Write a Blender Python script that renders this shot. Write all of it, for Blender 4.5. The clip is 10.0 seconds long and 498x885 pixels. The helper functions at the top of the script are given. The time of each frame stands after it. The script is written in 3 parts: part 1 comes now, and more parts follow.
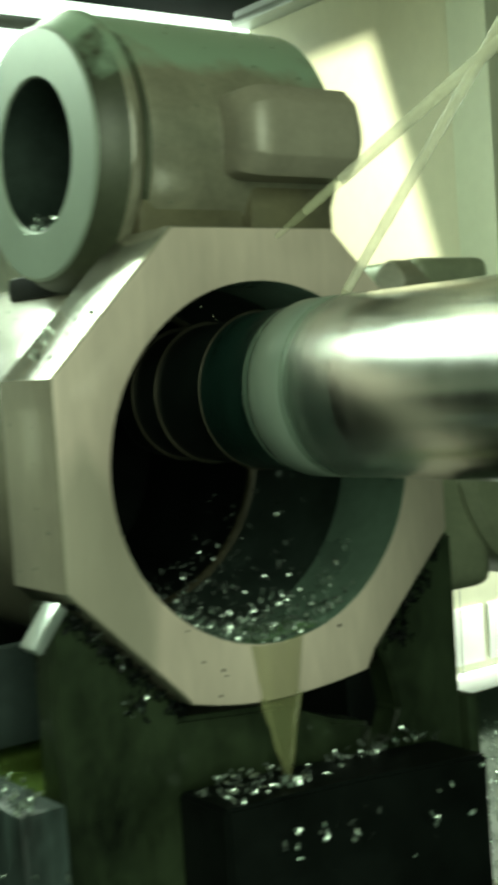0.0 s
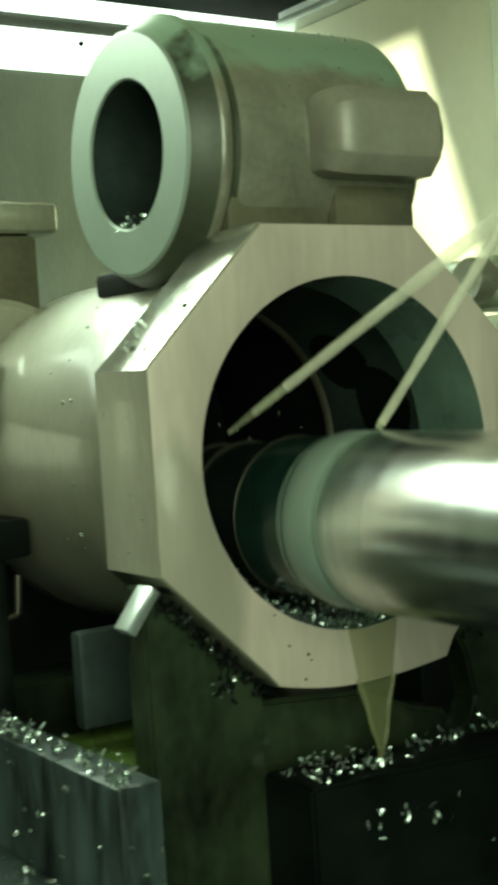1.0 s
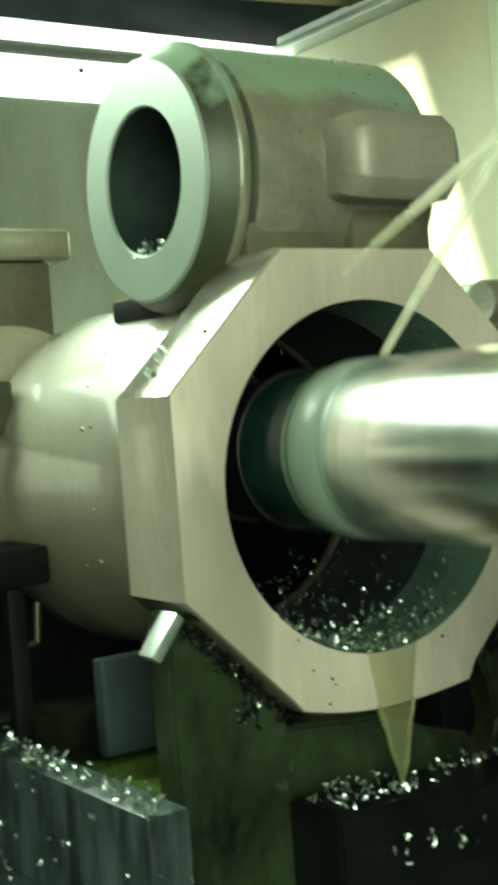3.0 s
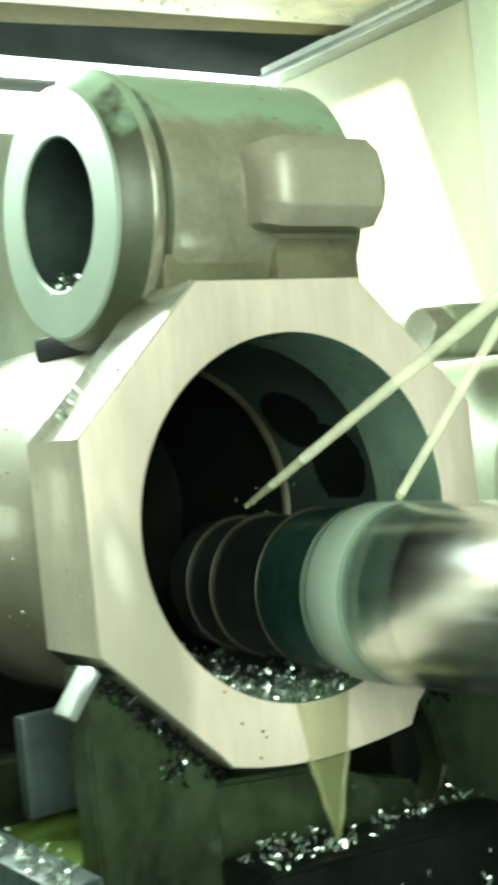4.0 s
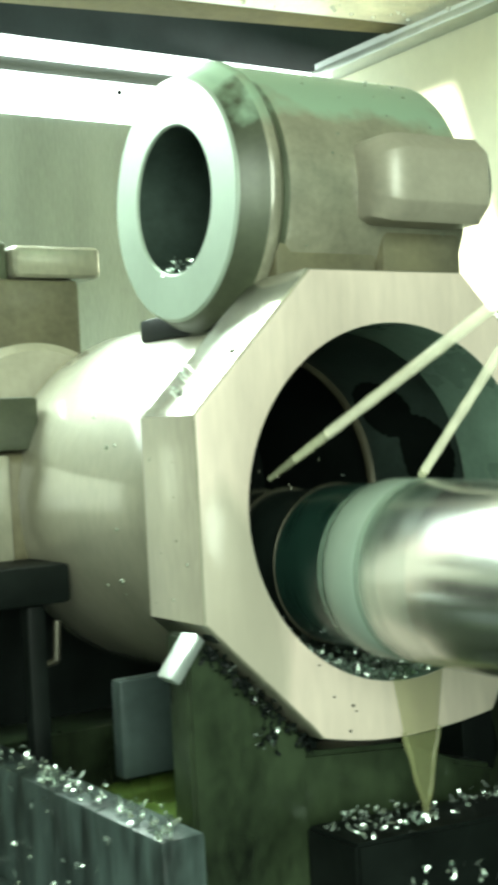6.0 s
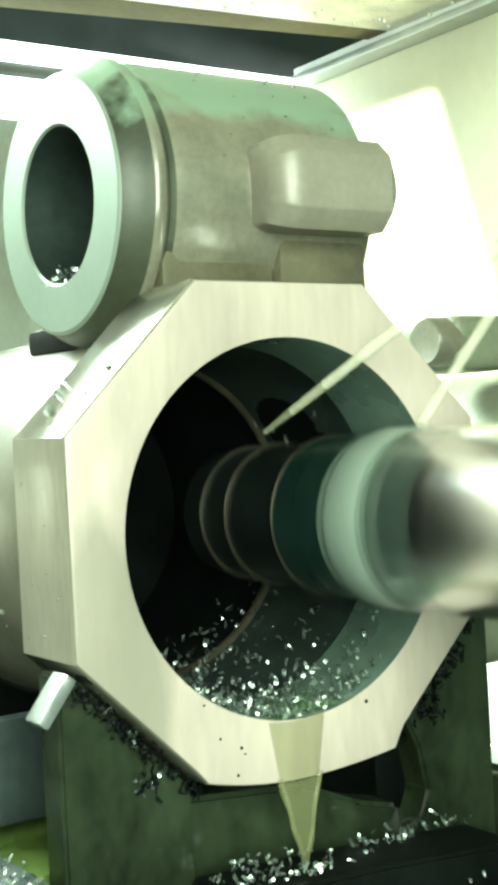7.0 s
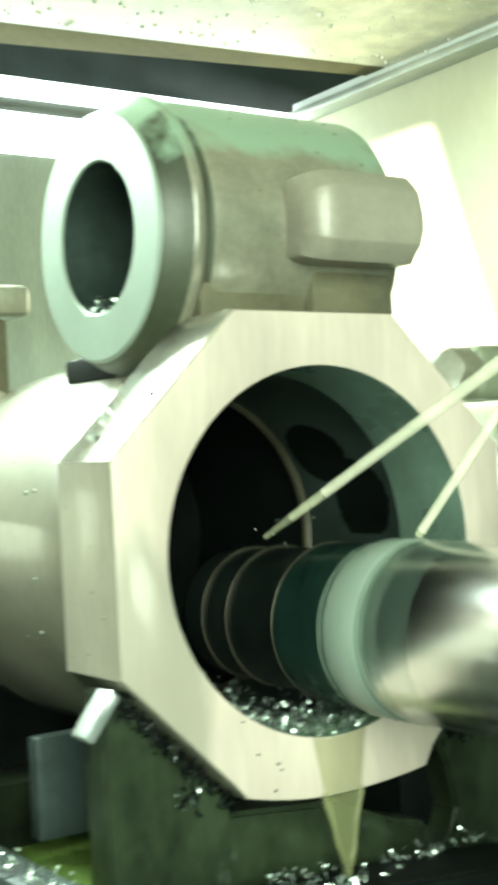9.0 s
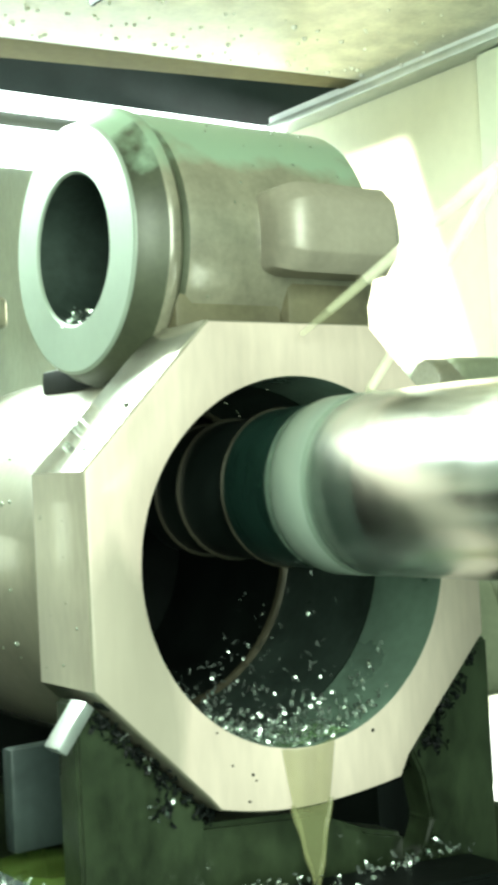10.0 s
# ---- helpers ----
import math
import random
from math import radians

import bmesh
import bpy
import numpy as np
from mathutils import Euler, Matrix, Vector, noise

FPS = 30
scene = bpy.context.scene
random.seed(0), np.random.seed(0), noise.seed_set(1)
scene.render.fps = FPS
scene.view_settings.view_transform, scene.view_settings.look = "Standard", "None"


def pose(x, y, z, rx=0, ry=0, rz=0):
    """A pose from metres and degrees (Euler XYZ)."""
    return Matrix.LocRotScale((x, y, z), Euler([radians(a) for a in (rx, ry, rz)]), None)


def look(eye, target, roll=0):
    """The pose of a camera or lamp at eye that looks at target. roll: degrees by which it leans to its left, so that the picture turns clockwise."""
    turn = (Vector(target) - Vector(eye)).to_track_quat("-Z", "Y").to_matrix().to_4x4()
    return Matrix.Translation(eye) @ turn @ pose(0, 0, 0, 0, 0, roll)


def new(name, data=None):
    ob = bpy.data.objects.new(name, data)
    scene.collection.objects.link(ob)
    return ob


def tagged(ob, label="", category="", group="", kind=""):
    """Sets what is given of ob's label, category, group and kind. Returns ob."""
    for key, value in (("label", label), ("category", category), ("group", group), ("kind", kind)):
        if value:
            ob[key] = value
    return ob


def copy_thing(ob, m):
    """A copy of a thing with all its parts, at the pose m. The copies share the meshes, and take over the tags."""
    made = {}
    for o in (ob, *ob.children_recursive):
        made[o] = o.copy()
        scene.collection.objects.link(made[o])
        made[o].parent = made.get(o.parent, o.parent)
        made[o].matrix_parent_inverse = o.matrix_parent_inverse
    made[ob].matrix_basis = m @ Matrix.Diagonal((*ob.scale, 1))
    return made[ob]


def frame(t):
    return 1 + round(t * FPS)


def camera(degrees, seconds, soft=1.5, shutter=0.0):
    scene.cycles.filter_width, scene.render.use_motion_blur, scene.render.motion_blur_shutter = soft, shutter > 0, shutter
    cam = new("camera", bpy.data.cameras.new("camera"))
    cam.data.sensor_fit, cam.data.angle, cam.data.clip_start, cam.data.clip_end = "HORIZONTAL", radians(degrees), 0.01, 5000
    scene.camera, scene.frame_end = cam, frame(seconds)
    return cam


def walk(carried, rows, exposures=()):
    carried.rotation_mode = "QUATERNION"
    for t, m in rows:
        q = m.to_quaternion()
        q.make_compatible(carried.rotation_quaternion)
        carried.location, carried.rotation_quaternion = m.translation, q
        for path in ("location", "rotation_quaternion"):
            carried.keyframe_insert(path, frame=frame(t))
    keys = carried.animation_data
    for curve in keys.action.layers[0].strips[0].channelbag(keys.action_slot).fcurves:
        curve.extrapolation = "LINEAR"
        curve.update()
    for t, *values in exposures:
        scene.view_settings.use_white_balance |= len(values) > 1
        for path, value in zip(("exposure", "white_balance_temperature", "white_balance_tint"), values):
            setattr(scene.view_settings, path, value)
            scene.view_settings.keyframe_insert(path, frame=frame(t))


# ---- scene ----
cam = camera(21.3, 10.0, soft=4.4, shutter=0.8)
PATH = [
    (0, (-0.4643, -0.6056, 1.1517), (0.1255, 0.2003, 1.0997), -3.90),
    (0.5, (-0.4524, -0.6151, 1.1460), (0.1088, 0.2113, 1.1002), -3.70),
    (1, (-0.4522, -0.6125, 1.1462), (0.1056, 0.2161, 1.0998), -3.71),
    (1.5, (-0.4599, -0.5919, 1.1529), (0.1155, 0.2241, 1.0983), -3.70),
    (1.8, (-0.4737, -0.5898, 1.1520), (0.1176, 0.2149, 1.1005), -3.52),
    (2, (-0.4752, -0.5901, 1.1534), (0.1177, 0.2137, 1.1051), -3.73),
    (2.5, (-0.4592, -0.6021, 1.1497), (0.1079, 0.2203, 1.1053), -4.19),
    (2.7, (-0.4568, -0.6046, 1.1479), (0.1054, 0.2215, 1.1084), -4.00),
    (3.8, (-0.4603, -0.6006, 1.1506), (0.1022, 0.2262, 1.1456), -5.54),
    (4, (-0.4648, -0.5964, 1.1517), (0.1061, 0.2246, 1.1418), -5.77),
    (4.5, (-0.4727, -0.5895, 1.1542), (0.1013, 0.2292, 1.1384), -4.79),
    (5, (-0.4571, -0.5957, 1.1501), (0.0927, 0.2396, 1.1446), -3.94),
    (5.2, (-0.4538, -0.6012, 1.1475), (0.0838, 0.2419, 1.1476), -3.64),
    (6.3, (-0.4686, -0.5965, 1.1456), (0.0858, 0.2357, 1.1363), -2.63),
    (6.5, (-0.4768, -0.5926, 1.1492), (0.0864, 0.2336, 1.1433), -2.69),
    (7, (-0.4718, -0.5816, 1.1550), (0.0960, 0.2415, 1.1450), -3.00),
    (7.5, (-0.4589, -0.5947, 1.1501), (0.0885, 0.2420, 1.1625), -3.44),
    (8, (-0.4402, -0.5987, 1.1463), (0.0900, 0.2490, 1.1670), -3.67),
    (8.2, (-0.4442, -0.5972, 1.1469), (0.0941, 0.2454, 1.1665), -3.61),
    (8.5, (-0.4502, -0.5949, 1.1478), (0.0910, 0.2458, 1.1657), -3.51),
    (9, (-0.4766, -0.5892, 1.1505), (0.0926, 0.2328, 1.1665), -2.99),
    (9.5, (-0.4808, -0.5886, 1.1522), (0.0978, 0.2269, 1.1682), -3.00),
    (10, (-0.4612, -0.5941, 1.1488), (0.1165, 0.2218, 1.1743), -3.00),
]
EXPOSURES = [(0, 0.04, 6800, 0), (0.3, 0.49, 6800, 0), (0.5, 0.44, 6800, 0), (0.8, 0.05, 6800, 0), (1, 0.17, 6800, 0), (1.3, -0.05, 6800, 0), (1.5, 0.13, 6800, 0), (1.9, -0.23, 6800, 0), (2.5, 0.23, 6800, 0), (2.7, 0.35, 6800, 0), (3.8, 1.44, 6290, 11), (4, 1.47, 6290, 11), (4.5, 0.83, 6290, 11), (4.8, 0.95, 6290, 11), (5, 1.47, 6250, 12), (6.3, 1.44, 6250, 12), (6.5, 1.41, 6250, 12), (7, 1.65, 6250, 12), (7.5, 1.97, 6250, 12), (8, 1.7, 6250, 12), (8.5, 1.5, 6250, 12), (9, 1.7, 6250, 12), (9.5, 1.2, 6250, 12), (10, 1.68, 6250, 12)]
walk(cam, [(t, look(e, g, r)) for t, e, g, r in PATH], EXPOSURES)

# ---- light ----
H = 1.1            # height of the bore axis over the shop floor
PERIOD = 2.5       # one orbit of the boring tool
ORBIT = 0.045      # its radius

world = bpy.data.worlds.new("shop")
scene.world = world
world.use_nodes = True
world.node_tree.nodes["Background"].inputs[0].default_value = (0.50, 1.0, 0.62, 1)
world.node_tree.nodes["Background"].inputs[1].default_value = 0.16


def area_lamp(name, eye, target, sx, sy, power, color, spread=180):
    d = bpy.data.lights.new(name, "AREA")
    d.shape, d.size, d.size_y, d.energy, d.color, d.spread = "RECTANGLE", sx, sy, power, color, radians(spread)
    ob = new(name, d)
    ob.matrix_world = look((eye[0], eye[1], eye[2] + H), (target[0], target[1], target[2] + H))
    return ob


# added fill under the roof, no lamp there; the open door behind the camera
area_lamp("roof_fill", (-0.15, 0.52, 0.572), (-0.12, 0.10, 0), 0.70, 0.42, 18, (0.80, 1.0, 0.82))
area_lamp("door_light", (-1.25, -1.65, 0.55), (0, 0, 0.05), 1.8, 1.5, 58, (0.86, 1.0, 0.80))
# Unseen fill, added to brighten the white box and the chip tray.
area_lamp("chute_fill", (1.25, 0.55, 0.50), (1.15, 0.75, -0.5), 0.4, 0.3, 34, (0.95, 1.0, 0.90))
# Unseen spot added to throw the slanted light patch on the side wall.
beam = bpy.data.lights.new("wall_patch_spot", "SPOT")
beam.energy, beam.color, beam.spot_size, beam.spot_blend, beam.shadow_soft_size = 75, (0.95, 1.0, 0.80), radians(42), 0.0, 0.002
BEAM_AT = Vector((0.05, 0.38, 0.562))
new("wall_patch_spot", beam).matrix_world = look(BEAM_AT + Vector((0, 0, H)), (0.75, 0.72, 0.28 + H))

# ---- materials ----


def mat(name, color, rough=0.5, metal=0.0, vary=0.25, scale=30.0, fine=250.0, bump=0.1, rvary=0.15, tint=None, stretch=(1, 1, 1), alpha=1.0, coat=0.0, perobj=0.0):
    m = bpy.data.materials.new(name)
    m.use_nodes = True
    n, l = m.node_tree.nodes, m.node_tree.links
    b = n["Principled BSDF"]
    tc = n.new("ShaderNodeTexCoord")
    mp = n.new("ShaderNodeMapping")
    mp.inputs["Scale"].default_value = stretch
    l.new(tc.outputs["Object"], mp.inputs["Vector"])
    big, small = n.new("ShaderNodeTexNoise"), n.new("ShaderNodeTexNoise")
    big.inputs["Scale"].default_value, big.inputs["Detail"].default_value = scale, 5
    small.inputs["Scale"].default_value, small.inputs["Detail"].default_value = fine, 3
    for q in (big, small):
        l.new(mp.outputs[0], q.inputs["Vector"])
    add = n.new("ShaderNodeMath")
    add.operation = "MULTIPLY_ADD"
    add.inputs[1].default_value = 0.35
    l.new(small.outputs[0], add.inputs[0])
    l.new(big.outputs[0], add.inputs[2])
    ramp = n.new("ShaderNodeMapRange")
    ramp.inputs["From Min"].default_value, ramp.inputs["From Max"].default_value = 0.45, 0.9
    l.new(add.outputs[0], ramp.inputs["Value"])
    mix = n.new("ShaderNodeMix")
    mix.data_type = "RGBA"
    dark = [c * (1 - vary) for c in color]
    light = [min(1, c * (1 + vary * 0.6)) for c in color] if tint is None else tint
    mix.inputs["A"].default_value, mix.inputs["B"].default_value = (*dark, 1), (*light, 1)
    l.new(ramp.outputs[0], mix.inputs["Factor"])
    if perobj:
        info, hsv = n.new("ShaderNodeObjectInfo"), n.new("ShaderNodeHueSaturation")
        val = n.new("ShaderNodeMapRange")
        val.inputs["To Min"].default_value, val.inputs["To Max"].default_value = 1 - perobj, 1 + perobj
        l.new(info.outputs["Random"], val.inputs["Value"])
        l.new(val.outputs[0], hsv.inputs["Value"])
        l.new(mix.outputs["Result"], hsv.inputs["Color"])
        l.new(hsv.outputs[0], b.inputs["Base Color"])
    else:
        l.new(mix.outputs["Result"], b.inputs["Base Color"])
    rr = n.new("ShaderNodeMapRange")
    rr.inputs["To Min"].default_value, rr.inputs["To Max"].default_value = max(0.02, rough - rvary), min(1, rough + rvary)
    l.new(big.outputs[0], rr.inputs["Value"])
    l.new(rr.outputs[0], b.inputs["Roughness"])
    b.inputs["Metallic"].default_value, b.inputs["Alpha"].default_value = metal, alpha
    b.inputs["Coat Weight"].default_value, b.inputs["Coat Roughness"].default_value = coat, 0.09
    if bump:
        bp = n.new("ShaderNodeBump")
        bp.inputs["Strength"].default_value, bp.inputs["Distance"].default_value = bump, 0.002
        l.new(add.outputs[0], bp.inputs["Height"])
        l.new(bp.outputs[0], b.inputs["Normal"])
    return m


def glow(name, color, strength):
    m = bpy.data.materials.new(name)
    m.use_nodes = True
    b = m.node_tree.nodes["Principled BSDF"]
    b.inputs["Base Color"].default_value = (*color, 1)
    b.inputs["Emission Color"].default_value, b.inputs["Emission Strength"].default_value = (*color, 1), strength
    return m


def film_and_toplight(m, z0, soft, color):
    """Lays a ragged coolant film above z0, the lit top's tone in its colour."""
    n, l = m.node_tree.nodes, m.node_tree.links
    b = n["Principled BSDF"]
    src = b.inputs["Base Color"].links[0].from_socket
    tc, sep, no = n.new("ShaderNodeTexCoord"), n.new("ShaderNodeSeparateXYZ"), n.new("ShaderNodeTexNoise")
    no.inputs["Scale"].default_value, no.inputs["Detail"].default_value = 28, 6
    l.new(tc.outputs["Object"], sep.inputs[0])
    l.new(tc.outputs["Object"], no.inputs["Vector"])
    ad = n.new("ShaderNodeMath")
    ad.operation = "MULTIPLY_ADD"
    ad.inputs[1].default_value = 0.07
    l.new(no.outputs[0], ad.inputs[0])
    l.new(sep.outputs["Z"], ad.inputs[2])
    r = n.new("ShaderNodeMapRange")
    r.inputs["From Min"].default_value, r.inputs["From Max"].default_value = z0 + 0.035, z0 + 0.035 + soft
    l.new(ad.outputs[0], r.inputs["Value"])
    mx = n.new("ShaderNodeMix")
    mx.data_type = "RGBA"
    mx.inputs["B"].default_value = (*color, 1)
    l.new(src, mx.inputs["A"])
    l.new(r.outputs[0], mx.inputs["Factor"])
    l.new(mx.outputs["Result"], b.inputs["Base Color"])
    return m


def wetted(m, x0, z0, rx, rz, color):
    """A wet patch with a ragged rim, darker and glossier than the dry metal."""
    n, l = m.node_tree.nodes, m.node_tree.links
    b = n["Principled BSDF"]
    tc, sep, no = n.new("ShaderNodeTexCoord"), n.new("ShaderNodeSeparateXYZ"), n.new("ShaderNodeTexNoise")
    mp = n.new("ShaderNodeMapping")
    mp.inputs["Scale"].default_value = (45, 10, 14)
    l.new(tc.outputs["Object"], sep.inputs[0])
    l.new(tc.outputs["Object"], mp.inputs["Vector"])
    l.new(mp.outputs[0], no.inputs["Vector"])
    no.inputs["Scale"].default_value, no.inputs["Detail"].default_value = 1, 4

    def calc(kind, *args):
        q = n.new("ShaderNodeMath")
        q.operation = kind
        for i, a in enumerate(args):
            if isinstance(a, (int, float)):
                q.inputs[i].default_value = a
            else:
                l.new(a, q.inputs[i])
        return q.outputs[0]

    u = calc("POWER", calc("ABSOLUTE", calc("MULTIPLY_ADD", sep.outputs["X"], 1 / rx, -x0 / rx)), 2)
    v = calc("POWER", calc("ABSOLUTE", calc("MULTIPLY_ADD", sep.outputs["Z"], 1 / rz, -z0 / rz)), 2)
    rim = calc("MULTIPLY_ADD", no.outputs[0], 1.4, calc("ADD", u, v))
    r = n.new("ShaderNodeMapRange")
    r.inputs["From Min"].default_value, r.inputs["From Max"].default_value = 2.0, 1.35
    l.new(rim, r.inputs["Value"])
    mx = n.new("ShaderNodeMix")
    mx.data_type = "RGBA"
    mx.inputs["B"].default_value = (*color, 1)
    l.new(b.inputs["Base Color"].links[0].from_socket, mx.inputs["A"])
    l.new(calc("MULTIPLY", r.outputs[0], 0.7), mx.inputs["Factor"])
    l.new(mx.outputs["Result"], b.inputs["Base Color"])
    l.new(calc("MULTIPLY_ADD", r.outputs[0], 0.35, 0.08), b.inputs["Coat Weight"])
    return m


FACE = wetted(mat("machined_face", (0.56, 0.48, 0.40), 0.42, 0.15, 0.24, 16, 160, 0.03, 0.14, stretch=(1, 1, 0.22), coat=0.2), -0.118, -0.062, 0.036, 0.075, (0.27, 0.26, 0.20))
FLANK = mat("wet_lit_flange_flank", (0.40, 0.37, 0.29), 0.34, 0.2, 0.30, 12, 200, 0.05, 0.1, coat=0.6, stretch=(1, 1, 0.3))
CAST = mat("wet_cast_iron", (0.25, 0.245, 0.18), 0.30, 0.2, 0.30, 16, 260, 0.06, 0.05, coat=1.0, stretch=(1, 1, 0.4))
GREENCAST = film_and_toplight(mat("coolant_lit_top_iron", (0.205, 0.20, 0.142), 0.36, 0.2, 0.40, 14, 220, 0.10, 0.12, coat=0.4), 0.226, 0.016, (0.23, 0.33, 0.235))
# Disc edge and groove darker than the cylinder: their shade put into colour.
DISCSIDE = film_and_toplight(mat("wet_shaded_disc_edge", (0.050, 0.060, 0.034), 0.45, 0.1, 0.4, 18, 200, 0.1, 0.1), 0.232, 0.014, (0.25, 0.36, 0.26))
NECK = mat("brown_wet_neck", (0.12, 0.11, 0.065), 0.4, 0.1, 0.4, 20, 200, 0.1, 0.1, coat=0.2)
MILLED = mat("milled_wet_edge", (0.50, 0.49, 0.41), 0.15, 0.75, 0.25, 20, 200, 0.16, 0.06, coat=0.5)
BARREL = mat("wet_barrel_casting", (0.235, 0.224, 0.168), 0.38, 0.1, 0.28, 13, 200, 0.05, 0.08, coat=1.0, stretch=(1, 1, 0.5))
PALECAST = mat("pale_casting", (0.33, 0.315, 0.24), 0.35, 0.1, 0.2, 18, 200, 0.08, 0.1, coat=0.6)
ENDFACE = mat("turned_end_face", (0.25, 0.305, 0.25), 0.4, 0.2, 0.10, 12, 180, 0.03)
BOSS = mat("machined_boss", (0.25, 0.235, 0.18), 0.42, 0.1, 0.25, 14, 220, 0.05, 0.08, coat=0.12)
DRYCAST = mat("matt_green_grey_casting", (0.21, 0.235, 0.155), 0.5, 0.05, 0.28, 16, 200, 0.06, 0.1, coat=0.1)
# Darker than the rim's wall: shade inside bore and cross hole put into colour.
BORESHADE = mat("shaded_bore_wall", (0.035, 0.052, 0.043), 0.35, 0.3, 0.4, 25, 200, 0.1)
STEEL = mat("polished_bar", (0.84, 0.85, 0.83), 0.22, 1.0, 0.08, 8, 120, 0.015, 0.06, stretch=(1, 9, 1))
MILKY = mat("milky_coolant_ring", (0.205, 0.262, 0.218), 0.35, 0.0, 0.12, 40, 200, 0.05)
CUTTER = mat("dark_cutter", (0.009, 0.026, 0.020), 0.3, 0.3, 0.4, 40, 250, 0.1, coat=0.15)
# Neck, tip and nose, darker than the cutter head.
CUTDARK = mat("black_tool_steel", (0.007, 0.011, 0.009), 0.35, 0.2, 0.4, 40, 250, 0.1)
# Lighter than the bore: the light on the chamfer is put into colour.
STEP = mat("lit_step_edge", (0.062, 0.058, 0.036), 0.35, 0.3, 0.4, 30, 200, 0.08)
CUTRIM = mat("worn_cutter_rim", (0.046, 0.044, 0.030), 0.35, 0.6, 0.3, 60, 300, 0.1)
FIXTURE = mat("oily_fixture_steel", (0.012, 0.018, 0.010), 0.33, 0.2, 0.75, 22, 150, 0.35, 0.25, tint=(0.032, 0.049, 0.023), coat=0.3, stretch=(1, 1, 0.6))
# For black steel parts, and where the darkness of shade is put into colour.
BLACK = mat("black_steel_and_shade", (0.004, 0.006, 0.005), 0.55, 0.0, 0.5, 25, 180, 0.25, 0.15)
BLACK.node_tree.nodes["Principled BSDF"].inputs["Specular IOR Level"].default_value = 0.1
ALU = mat("aluminium_tab", (0.55, 0.60, 0.58), 0.3, 0.8, 0.15, 30, 200, 0.05)
BLUEGREY = mat("blue_grey_steel", (0.036, 0.052, 0.049), 0.35, 0.3, 0.3, 20, 160, 0.08)
WALLPAINT = mat("cream_painted_sheet", (0.62, 0.60, 0.44), 0.45, 0.0, 0.10, 3, 60, 0.02)
BACKSHEET = mat("brushed_back_sheet", (0.42, 0.45, 0.40), 0.35, 0.4, 0.15, 6, 90, 0.04, stretch=(6, 6, 0.5))
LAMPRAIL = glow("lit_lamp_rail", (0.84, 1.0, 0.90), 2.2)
# Dark colour stands in for the shade between the two rails.
RECESS = mat("shaded_rail_recess", (0.10, 0.11, 0.095), 0.6, 0.0, 0.2, 12, 90, 0.04)
BACKWALL = mat("brushed_green_back_sheet", (0.33, 0.37, 0.31), 0.5, 0.1, 0.22, 5, 90, 0.04, stretch=(3, 3, 0.8))
POSTPAINT = mat("pale_post_paint", (0.56, 0.58, 0.44), 0.45, 0.0, 0.1, 5, 60, 0.02)
WHITEPAINT = mat("white_painted_rail", (0.80, 0.84, 0.80), 0.4, 0.0, 0.05, 5, 60, 0.02)
ROOF = mat("splashed_roof_sheet", (0.74, 0.70, 0.53), 0.35, 0.0, 0.22, 26, 140, 0.18, tint=(0.90, 0.86, 0.68))
TANBEAM = mat("tan_roof_lip", (0.17, 0.150, 0.080), 0.8, 0.0, 0.2, 10, 80, 0.05)
TANBEAM.node_tree.nodes["Principled BSDF"].inputs["Specular IOR Level"].default_value = 0.1
SLOTSHADE = mat("slot_shade", (0.012, 0.018, 0.016), 0.6, 0.0, 0.4, 20, 100, 0.05)
BED = mat("machine_bed_paint", (0.05, 0.07, 0.05), 0.4, 0.2, 0.4, 12, 90, 0.1, coat=0.3)
CONCRETE = mat("shop_floor", (0.16, 0.16, 0.14), 0.7, 0.0, 0.25, 4, 60, 0.2)
CHIP = mat("aluminium_chip", (0.44, 0.52, 0.46), 0.25, 0.85, 0.4, 120, 400, 0.1, coat=0.3)
JET = mat("coolant_jet_water", (0.86, 0.85, 0.66), 0.2, 0.0, 0.15, 60, 200, 0.3, alpha=0.42)
JETEND = mat("thinning_jet", (0.80, 0.82, 0.56), 0.2, 0.0, 0.15, 60, 200, 0.3, alpha=0.30)
JETTIP = mat("breaking_jet", (0.74, 0.78, 0.50), 0.2, 0.0, 0.15, 60, 200, 0.3, alpha=0.16)
SPIN = mat("thrown_coolant", (0.26, 0.37, 0.29), 0.4, 0.0, 0.12, 40, 200, 0.05, alpha=0.45)
SPINTHIN = mat("thin_thrown_coolant", (0.26, 0.37, 0.29), 0.4, 0.0, 0.12, 40, 200, 0.05, alpha=0.2)
# Greenish tint added over the bar's dark reflection.
BARTINT = mat("bar_reflection_tint", (0.20, 0.34, 0.27), 0.4, 0.0, 0.12, 40, 200, 0.05, alpha=0.09)
FILM = mat("coolant_film", (0.30, 0.31, 0.13), 0.10, 0.0, 0.25, 60, 150, 0.3, alpha=0.42, stretch=(1, 1, 0.15))
THINFILM = mat("thin_coolant_veil", (0.34, 0.36, 0.17), 0.10, 0.0, 0.25, 60, 150, 0.3, alpha=0.22, stretch=(1, 1, 0.12))
PUDDLE = mat("green_coolant_puddle", (0.20, 0.36, 0.16), 0.12, 0.0, 0.3, 70, 200, 0.3, alpha=0.75)
SCARRED = mat("scarred_wet_steel", (0.024, 0.038, 0.035), 0.42, 0.1, 0.95, 34, 150, 1.0, 0.25, tint=(0.068, 0.10, 0.093), stretch=(1, 1, 0.3))
INNER = mat("wet_inner_wall", (0.14, 0.215, 0.165), 0.3, 0.2, 0.3, 20, 150, 0.1, coat=0.3)
